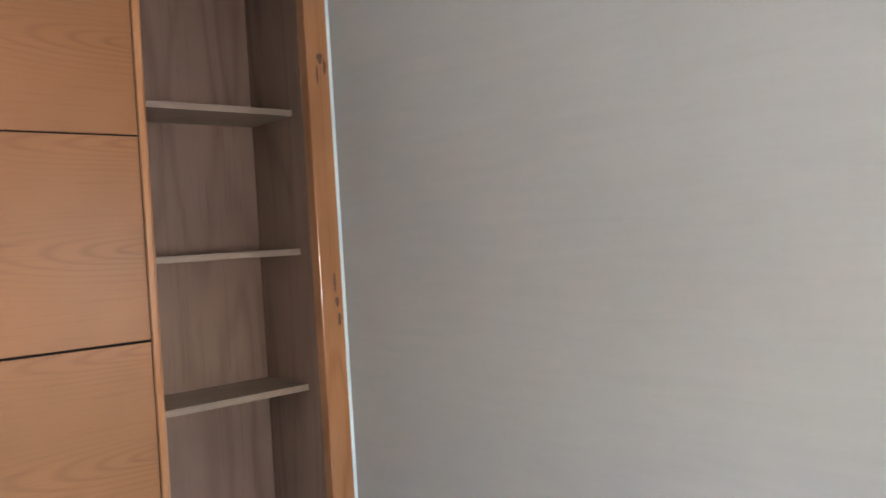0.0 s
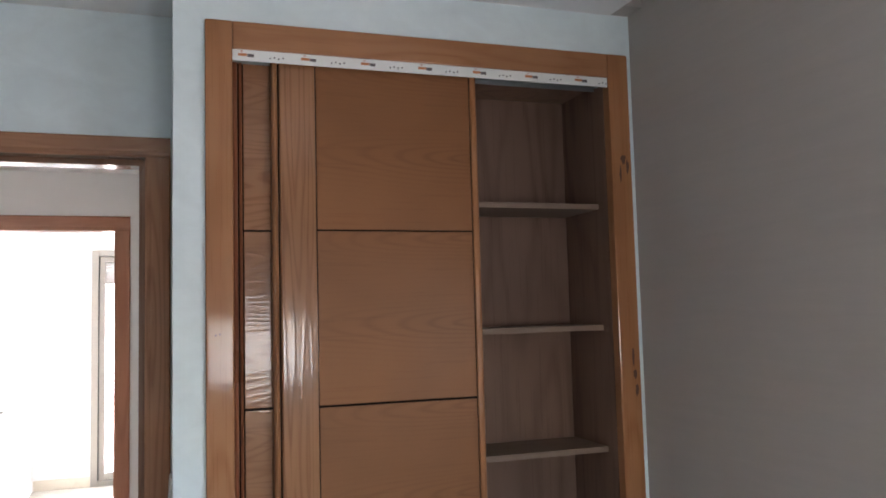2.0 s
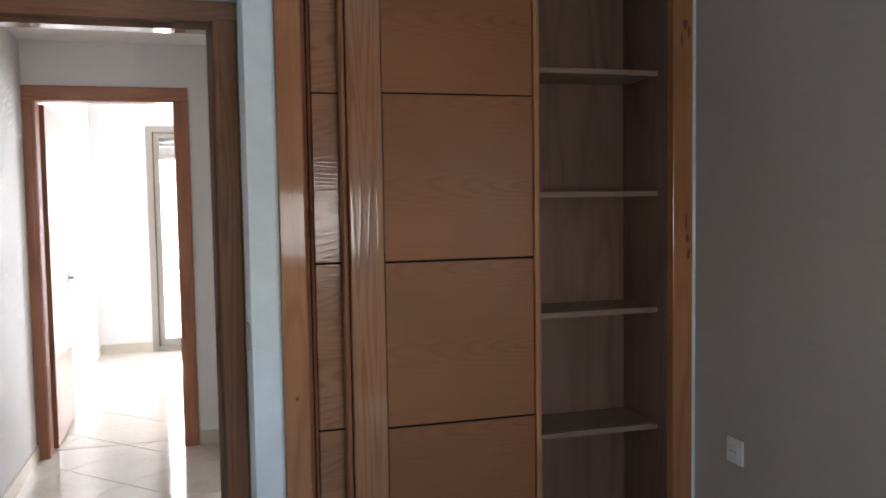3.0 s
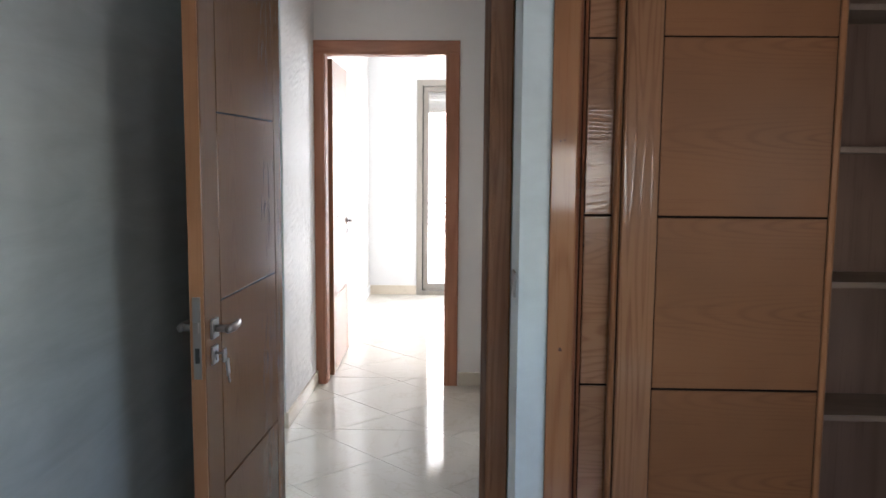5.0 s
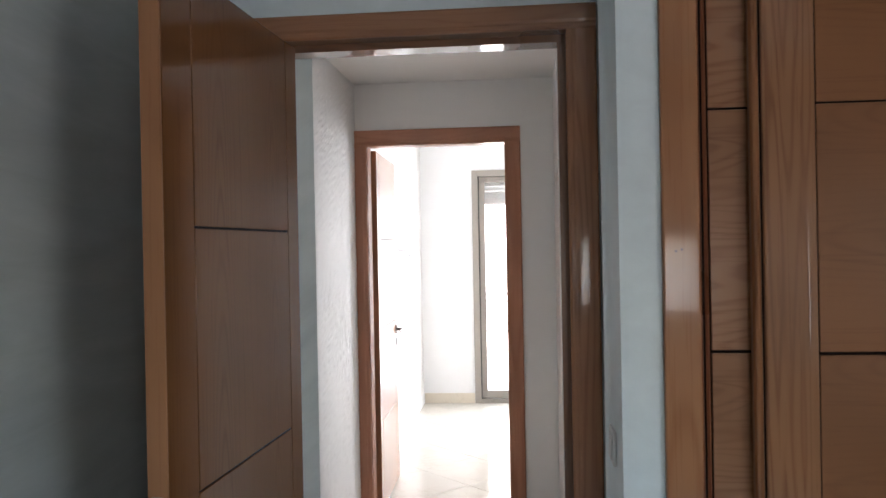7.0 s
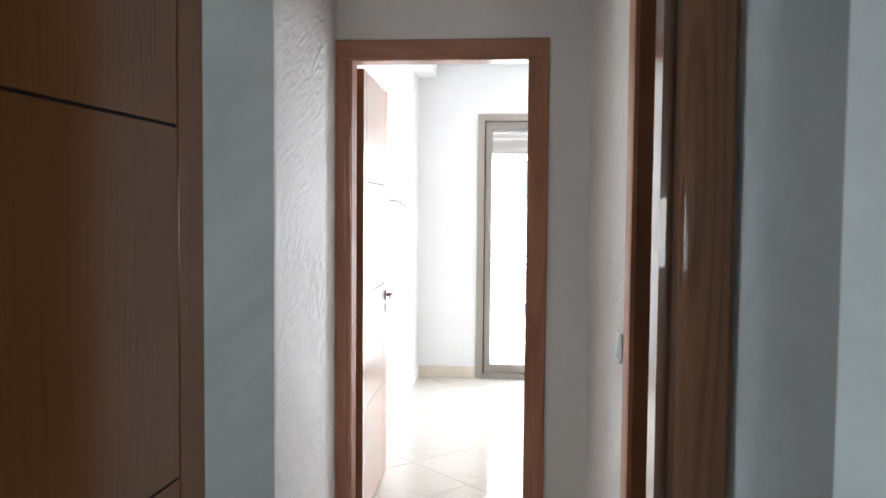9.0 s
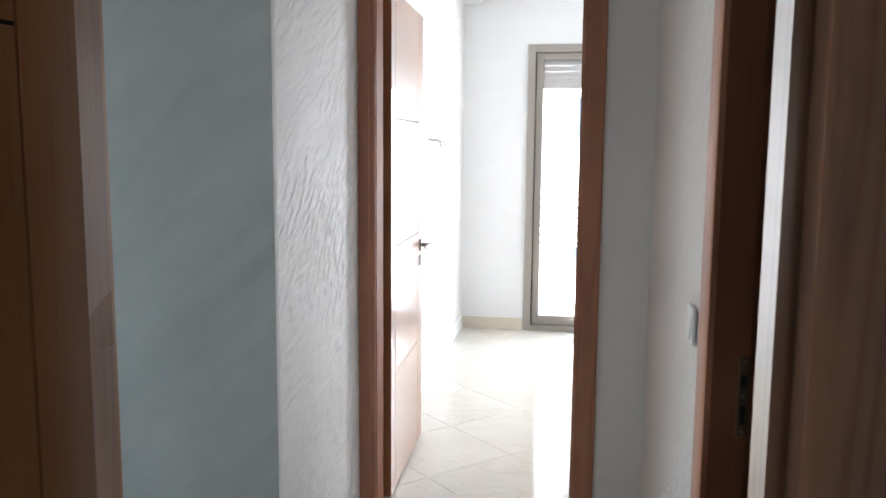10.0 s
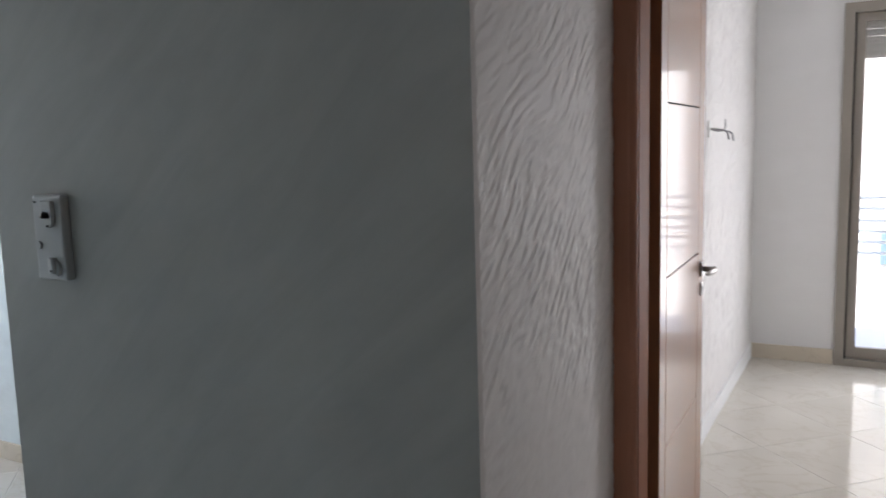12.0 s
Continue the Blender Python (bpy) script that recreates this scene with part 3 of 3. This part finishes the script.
wpart("frame_left", (0.313, 0.391, 2.158, 2.20, 0, 2.405), M_frame, bevel=0.004)
wpart("frame_right", (1.655, 1.733, 2.158, 2.20, 0, 2.405), M_frame, bevel=0.004)
wpart("frame_head", (0.3915, 1.6545, 2.160, 2.20, 2.322, 2.405), M_frame_x, bevel=0.003)
wpart("lining", (0.335, 0.391, 2.2005, 2.51, 0, 2.385), M_mould)
wpart("side_panel", (1.655, 1.72, 2.2005, 2.53, 0, 2.385), M_melamine)
wpart("back_panel", (0.392, 1.654, 2.506, 2.53, 0, 2.345), M_melamine)
wpart("top_panel", (0.392, 1.654, 2.262, 2.505, 2.315, 2.345), M_melamine)
wpart("partition", (1.06, 1.078, 2.27, 2.505, 0, 2.314), M_melamine)
for z in (1.885, 1.460, 1.042, 0.616, 0.19):
    wpart("shelf", (1.0785, 1.6545, 2.257, 2.5055, z - 0.012, z + 0.007), M_shelf, bevel=0.0012)
track = wpart("sliding_track", (0.3915, 1.6545, 2.166, 2.170, 2.288, 2.3215), M_film, label="white sliding track still in protective film")
for i in range(14):
    x = 0.43 + i * 0.0935
    if i % 2 == 0:
        wpart("print_mark", (x - 0.022, x + 0.004, 2.1650, 2.1662, 2.302, 2.310), M_print_o, parent=track)
        wpart("print_mark", (x + 0.005, x + 0.024, 2.1650, 2.1662, 2.300, 2.309), M_print, parent=track)
        wpart("print_mark", (x - 0.014, x - 0.008, 2.1650, 2.1662, 2.3145, 2.318), M_print_o, parent=track)
    else:
        for k in range(4):
            wpart("print_mark", (x - 0.024 + k * 0.013, x - 0.019 + k * 0.013, 2.1650, 2.1662, 2.298 + 0.003 * (k % 2), 2.302 + 0.003 * (k % 2)), M_print, parent=track)
wpart("track_channel", (0.3915, 1.6545, 2.1705, 2.192, 2.306, 2.3215), M_alu)
wpart("track_channel", (0.3915, 1.6545, 2.2295, 2.2335, 2.303, 2.3395), M_alu)
wpart("track_channel", (0.3915, 1.6545, 2.2585, 2.2615, 2.297, 2.3395), M_alu)
wpart("bottom_track", (0.3915, 1.6545, 2.175, 2.262, 0.0, 0.012), M_alu)

GR = (0.18, 0.714, 1.252, 1.785)


def sliding_door(x0, x1, left, right, y0, zt, left_mat, panel_mat):
    """Stiles with a rounded bead, panels between recessed grooves."""
    sd = wpart("sliding_door", (x0 + 0.002, x1 - 0.002, y0 + 0.007, y0 + 0.024, 0.016, zt - 0.002), M_dark)
    zc = sd.location.z
    pts = [(0, 0.028), (0, 0.010), (0.004, 0.003), (0.010, 0.0), (0.016, 0.003), (0.019, 0.008), (0.0225, 0.008), (0.025, 0.002), (0.029, 0.0005), (left - 0.002, 0.0005), (left - 0.002, 0.028)]
    if left < 0.05:
        pts = [(0, 0.028), (0, 0.010), (0.004, 0.003), (0.010, 0.0), (0.016, 0.003), (0.019, 0.008), (0.022, 0.008), (left - 0.006, 0.003), (left - 0.002, 0.006), (left - 0.002, 0.028)]
    bm = prism([(x0 - X0 - sd.location.x + a, y0 - Y0 + b) for a, b in pts], -zc + 0.014, zt - zc)
    part("stile", bm, left_mat, sd)
    w = right
    bm = prism([(x1 - w - X0 - sd.location.x + a, y0 - Y0 + b) for a, b in ((0.0015, 0.028), (0.0015, 0.003), (0.004, 0.0), (w - 0.010, 0.0), (w - 0.004, 0.003), (w, 0.009), (w, 0.028))], -zc + 0.014, zt - zc)
    part("stile", bm, M_frame, sd)
    cuts = [0.016] + list(GR) + [zt]
    shared = None
    for a, b in zip(cuts, cuts[1:]):
        full = abs((b - a) - 0.535) < 0.012
        c = (a + b) / 2
        if full and shared is None or not full:
            hh = (0.5345 if full else b - a) / 2 - 0.003
            xm = (x0 + left + x1 - right) / 2
            hw = (x1 - right - x0 - left) / 2 - 0.0015
            p = part("panel", boxes((-hw, hw, 0, 0.022, -hh, hh), bevel=0.0013), panel_mat, sd, at=(xm - X0 - sd.location.x, y0 - Y0 + 0.0035, c - zc))
            if full:
                shared = p.data
        else:
            share("panel", shared, sd, (xm - X0 - sd.location.x, y0 - Y0 + 0.0035, c - zc))
    return sd


sliding_door(0.508, 1.178, 0.134, 0.026, 2.1945, 2.318, M_stile, M_panel)
sliding_door(0.3925, 1.055, 0.034, 0.026, 2.2335, 2.303, M_mould, M_strip)


def knot(parent, x, y, z, r, tall, seed):
    """A dark resin knot let into a frame's face, which looks along -y."""
    rnd = random.Random(seed)
    bm = bmesh.new()
    rim = []
    for i in range(14):
        a = i * math.tau / 14
        k = r * (0.75 + 0.5 * rnd.random())
        rim.append((x + k * math.cos(a), z + k * tall * math.sin(a)))
    front = [bm.verts.new((px, y - 0.0004, pz)) for px, pz in rim]
    back = [bm.verts.new((px, y + 0.003, pz)) for px, pz in rim]
    bm.faces.new(front)
    bm.faces.new(back)
    for i in range(14):
        bm.faces.new((front[i], front[(i + 1) % 14], back[(i + 1) % 14], back[i]))
    return part("knot", bm, M_knot, parent, "dark resin knot")


for kx, kz, kr, kt, sd in ((1.700, 2.035, 0.010, 1.6, 1), (1.716, 2.010, 0.005, 5.0, 2), (1.688, 1.985, 0.004, 7.0, 3), (1.712, 1.300, 0.007, 2.5, 4), (1.716, 1.245, 0.006, 3.0, 5),
                           (1.706, 1.36, 0.004, 8.0, 6), (0.352, 0.845, 0.006, 1.2, 7), (0.340, 1.475, 0.003, 1.0, 8), (0.352, 1.478, 0.003, 1.0, 9)):
    knot(ward, kx - X0, 2.158 - Y0, kz, kr, kt, sd)
for kx, kz, kr in ((-0.845, 0.437, 0.011), (-0.014, 0.397, 0.011)):
    knot(bpy.data.objects["door_frame_2"], kx + 0.4385, -0.0135, kz, kr, 1.3, 20)


# ---- switches and sockets ----
def wall_plate(name, label, category, at, turn, w=0.082, h=0.082, kind_of="switch"):
    """Square plate on a wall; its face looks along local -y."""
    p = thing(name, label, category, at=at, turn=turn)
    part("plate", boxes((-w / 2, w / 2, -0.009, 0.0, -h / 2, h / 2), bevel=0.003), M_plastic, p)
    if kind_of == "switch":
        bm = prism([(-0.0085, -0.0275), (-0.0128, -0.0275), (-0.0108, 0.0), (-0.0100, 0.0275), (-0.0085, 0.0275)], -0.027, 0.027)
        turned(bm, Matrix(((0, 0, 1, 0), (1, 0, 0, 0), (0, 1, 0, 0), (0, 0, 0, 1))))
        part("rocker", bm, M_plastic, p)
    else:
        part("insert", boxes((-0.024, 0.024, -0.0115, -0.008, -0.024, 0.024), bevel=0.002), M_plastic, p)
        for x in (-0.0095, 0.0095):
            part("socket_hole", tube((x, -0.0118, 0), (x, -0.0105, 0), 0.0026), M_slot, p)
    return p


wall_plate("light_switch", "white rocker switch beside the bedroom door", "light switch", (0.224, 2.335, 1.02), -90)
wall_plate("light_switch", "white rocker switch beside the bathroom door", "light switch", (0.184, 3.600, 1.047), -90)
wall_plate("wall_socket", "white socket low on the bedroom wall", "socket", (1.755, 1.937, 0.605), -90, kind_of="socket")
wall_plate("light_switch", "white switch plate low on the grey hall wall", "light switch", (-1.478, 3.84, 0.462), 0, 0.09, 0.09)

intercom = thing("intercom_base", "white plastic intercom wall base without its handset", "intercom", at=(-1.998, 3.84, 1.242))
part("body", boxes((-0.052, 0.052, -0.026, 0.0, -0.103, 0.103), bevel=0.006), M_grey_plastic, intercom)
part("handset_rest", join(tube((0.012, -0.030, 0.045), (0.012, -0.040, 0.045), 0.020, 20), boxes((-0.008, 0.032, -0.040, -0.027, 0.045, 0.090), bevel=0.003)), M_grey_plastic, intercom)
part("handset_rest", join(tube((0.018, -0.026, -0.072), (0.018, -0.034, -0.072), 0.020, 20), boxes((0.010, 0.026, -0.042, -0.027, -0.085, -0.045), bevel=0.003)), M_grey_plastic, intercom)
part("call_button", tube((-0.034, -0.026, -0.018), (-0.034, -0.033, -0.018), 0.010, 20), M_grey_plastic, intercom)
part("slot", boxes((-0.046, -0.035, -0.0268, -0.027, 0.084, 0.089)), M_slot, intercom)
part("hook_switch", boxes((0.014, 0.022, -0.0415, -0.039, 0.028, 0.033)), M_slot, intercom)
part("screw", boxes((0.016, 0.024, -0.0435, -0.041, -0.080, -0.074)), M_slot, intercom)

outlet = thing("wall_light_outlet", "wall-light box with loose cable ends", "wiring box", at=(-0.953, 6.49, 1.475), turn=90)
part("plate", boxes((-0.038, 0.038, -0.012, 0.004, -0.038, 0.038), bevel=0.003), M_plastic, outlet)


def cable(points, r=0.004):
    cu = bpy.data.curves.new("cable", 'CURVE')
    cu.dimensions = '3D'
    cu.bevel_depth = r
    sp = cu.splines.new('BEZIER')
    sp.bezier_points.add(len(points) - 1)
    for bp, p in zip(sp.bezier_points, points):
        bp.co, bp.handle_left_type, bp.handle_right_type = p, 'AUTO', 'AUTO'
    ob = new("cable", cu)
    ob.data.materials.append(M_wirem)
    ob.parent = outlet
    return ob


cable([(0.0, -0.008, 0.0), (0.02, -0.045, -0.004), (0.035, -0.075, -0.012), (0.05, -0.088, -0.05)])
cable([(0.01, -0.008, 0.0), (0.03, -0.05, -0.012), (0.045, -0.068, 0.0), (0.052, -0.07, 0.042)], 0.003)
cable([(0.035, -0.070, -0.012), (0.06, -0.095, -0.02), (0.075, -0.105, -0.058)], 0.004)


# ---- balcony window ----
win = thing("window_1", "taupe aluminium balcony door with roller shutter partly down", "window", at=(0.2, 8.07, 0))
win["kind"] = "structure"
WX0, WX1, WT = -0.455 - 0.2, 0.875 - 0.2, 2.200
part("window_frame", boxes((WX0, WX0 + 0.058, -0.022, 0.10, 0, WT), (WX1 - 0.058, WX1, -0.022, 0.10, 0, WT), (WX0 + 0.058, WX1 - 0.058, -0.022, 0.10, WT - 0.058, WT),
                           (WX0 + 0.058, WX1 - 0.058, -0.022, 0.10, 0.0, 0.045), bevel=0.002), M_upvc, win)
part("gasket", boxes((WX0 + 0.058, WX0 + 0.066, 0.0, 0.06, 0.045, WT - 0.058)), M_gasket, win)
for a, b, y in ((WX0 + 0.066, 0.035, 0.02), (-0.035, WX1 - 0.060, 0.055)):
    sash = part("sash", boxes((a, a + 0.052, y, y + 0.034, 0.047, WT - 0.060), (b - 0.052, b, y, y + 0.034, 0.047, WT - 0.060), (a + 0.052, b - 0.052, y, y + 0.034, WT - 0.112, WT - 0.060),
                              (a + 0.052, b - 0.052, y, y + 0.034, 0.047, 0.115), bevel=0.002), M_upvc, win)
    pane = part("pane", boxes((a + 0.050, b - 0.050, y + 0.014, y + 0.018, 0.113, WT - 0.110)), M_glass, sash)
    pane.visible_shadow = False
shutter = part("roller_shutter", boxes((WX0 + 0.02, WX0 + 0.05, 0.110, 0.140, 0.0, 2.19), (WX1 - 0.05, WX1 - 0.02, 0.110, 0.140, 0.0, 2.19), (WX0 + 0.05, WX1 - 0.05, 0.112, 0.30, 2.185, 2.21)), M_shutter, win)
for i in range(7):
    z, tall = 1.880 + i * 0.044, 0.0400 if i in (2, 3) else 0.0438
    bm = prism([(0.002, 0.0), (0.0005, 0.010), (0.0, 0.019), (0.0005, 0.030), (0.002, tall), (0.009, tall), (0.010, 0.020), (0.009, 0.0)], WX0 + 0.051, WX1 - 0.051)
    turned(bm, Matrix(((0, 0, 1, 0), (1, 0, 0, 0.118), (0, 1, 0, z), (0, 0, 0, 1))))
    part("slat", bm, M_shutter, shutter)
    if i in (3, 4):
        links = [(x / 1000, x / 1000 + 0.013, 0.121, 0.125, z - 0.0065, z + 0.001) for x in range(int(WX0 * 1000) + 55, int(WX1 * 1000) - 65, 25)]
        ob = part("slat_link", boxes(*links), M_shutter, shutter)
        ob["kind"] = "stuff"

# bedroom window behind the walker
win2 = thing("window_2", "white bedroom window in the rear wall", "window", at=(0.80, -1.35, 0))
win2["kind"] = "structure"
part("window_frame", boxes((-0.34, -0.32, -0.10, -0.02, 1.04, 1.52), (0.32, 0.34, -0.10, -0.02, 1.04, 1.52), (-0.32, 0.32, -0.10, -0.02, 1.50, 1.52), (-0.32, 0.32, -0.10, -0.02, 1.04, 1.06), bevel=0.002), M_upvc, win2)


win3 = thing("window_3", "taupe side window of the bedroom", "window", at=(1.755, -0.04, 0), turn=-90)
win3["kind"] = "structure"
part("window_frame", boxes((-0.625, -0.60, 0.05, 0.12, 0.95, 1.76), (0.60, 0.625, 0.05, 0.12, 0.95, 1.76), (-0.60, 0.60, 0.05, 0.12, 1.74, 1.76), (-0.60, 0.60, 0.05, 0.12, 0.95, 0.97), bevel=0.002), M_upvc, win3)


# ---- balcony and the house opposite ----
structure("balcony_floor", boxes((-2.0, 3.2, 8.30, 9.30, -0.2, -0.02)), M_facade)
railing = thing("balcony_railing", "pale painted steel railing with horizontal bars on the balcony edge", "railing", at=(0.6, 9.18, -0.02))
for x in (-2.3, -1.15, 1.4, 2.4):
    part("post", boxes((x - 0.02, x + 0.02, -0.015, 0.015, 0.0, 1.0)), M_rail, railing)
for z in (0.566, 0.645, 0.724, 0.803, 0.890, 0.968):
    part("bar", tube((-2.5, 0, z + 0.02), (2.5, 0, z + 0.02), 0.013), M_rail, railing, smooth=True)

house = thing("house_opposite", "white rendered house with blue-edged windows across the street", "house", at=(1.0, 17.0, -6.2))
part("wall", boxes((-10, 10, 0.16, 6.0, 0, 14.0)), M_facade, house)
part("roof", boxes((-10.2, 10.2, -0.1, 6.2, 14.0, 14.35)), M_facade, house)
for lo, hi in ((2.20, 3.90), (5.54, 6.05), (7.76, 9.46), (11.30, 13.0)):
    for fx in (-8.1, -4.6, -0.865, 2.7, 6.2):
        tall = hi - lo
        wdw = part("window", boxes((fx - 0.31, fx + 0.31, 0.10, 0.1595, lo, hi), bevel=0.01), M_surround, house)
        part("shutter", boxes((fx - 0.19, fx + 0.19, 0.07, 0.0995, lo + tall * 0.46, hi - 0.09)), M_facade, wdw)
        part("pane", boxes((fx - 0.17, fx + 0.17, 0.085, 0.0995, lo + 0.09, lo + tall * 0.46)), M_farglass, wdw)
structure("ground", boxes((-300, 300, -300, 300, -6.4, -6.2)), M_ground)


# ---- floor tiles, laid on the diagonal ----
def clip_poly(poly, x0, x1, y0, y1):
    for axis, lim, sign in ((0, x0, 1), (0, x1, -1), (1, y0, 1), (1, y1, -1)):
        out = []
        for i, p in enumerate(poly):
            q = poly[(i + 1) % len(poly)]
            dp, dq = sign * (p[axis] - lim), sign * (q[axis] - lim)
            if dp >= 0:
                out.append(p)
            if dp * dq < 0:
                s = dp / (dp - dq)
                out.append((p[0] + (q[0] - p[0]) * s, p[1] + (q[1] - p[1]) * s))
        poly = out
        if len(poly) < 3:
            return []
    return poly


def area_of(p):
    return abs(sum(p[i][0] * p[(i + 1) % len(p)][1] - p[(i + 1) % len(p)][0] * p[i][1] for i in range(len(p)))) / 2


def lay_tiles(x0, x1, y0, y1, parent):
    half, gap = 0.3345, 0.0016
    ox, oy = -0.345, 6.105
    for i in range(-40, 41):
        for j in range(-40, 41):
            cx, cy = ox + (i - j) * half, oy + half + (i + j) * half
            if cx < x0 - half or cx > x1 + half or cy < y0 - half or cy > y1 + half:
                continue
            r = half - gap
            poly = clip_poly([(cx + r, cy), (cx, cy + r), (cx - r, cy), (cx, cy - r)], x0, x1, y0, y1)
            if not poly or area_of(poly) < 0.002:
                continue
            mx, my = sum(p[0] for p in poly) / len(poly), sum(p[1] for p in poly) / len(poly)
            bm = bmesh.new()
            n = len(poly)
            lo = [bm.verts.new((p[0] - mx, p[1] - my, -0.0112)) for p in poly]
            mid = [bm.verts.new((p[0] - mx, p[1] - my, -0.0012)) for p in poly]
            hi = [bm.verts.new(((p[0] - mx) * 0.994, (p[1] - my) * 0.994, 0.0)) for p in poly]
            for a, b in ((lo, mid), (mid, hi)):
                for k in range(n):
                    bm.faces.new((a[k], a[(k + 1) % n], b[(k + 1) % n], b[k]))
            bm.faces.new(hi)
            part("tile", bm, M_tile, parent, at=(mx, my, 0))


floor_ob = bpy.data.objects["floor"]
lay_tiles(-0.957, 2.2, 4.852, 8.07, floor_ob)
lay_tiles(-0.872, 0.186, 3.842, 4.848, floor_ob)
lay_tiles(-5.0, 0.186, 2.702, 3.838, floor_ob)
lay_tiles(-5.0, -2.229, 3.842, 4.85, floor_ob)
lay_tiles(-0.70, 0.18, 2.582, 2.698, floor_ob)
lay_tiles(-0.93, 1.755, -1.35, 2.155, floor_ob)
lay_tiles(-0.93, 0.222, 2.159, 2.578, floor_ob)
lay_tiles(0.30, 1.735, 2.72, 4.68, floor_ob)
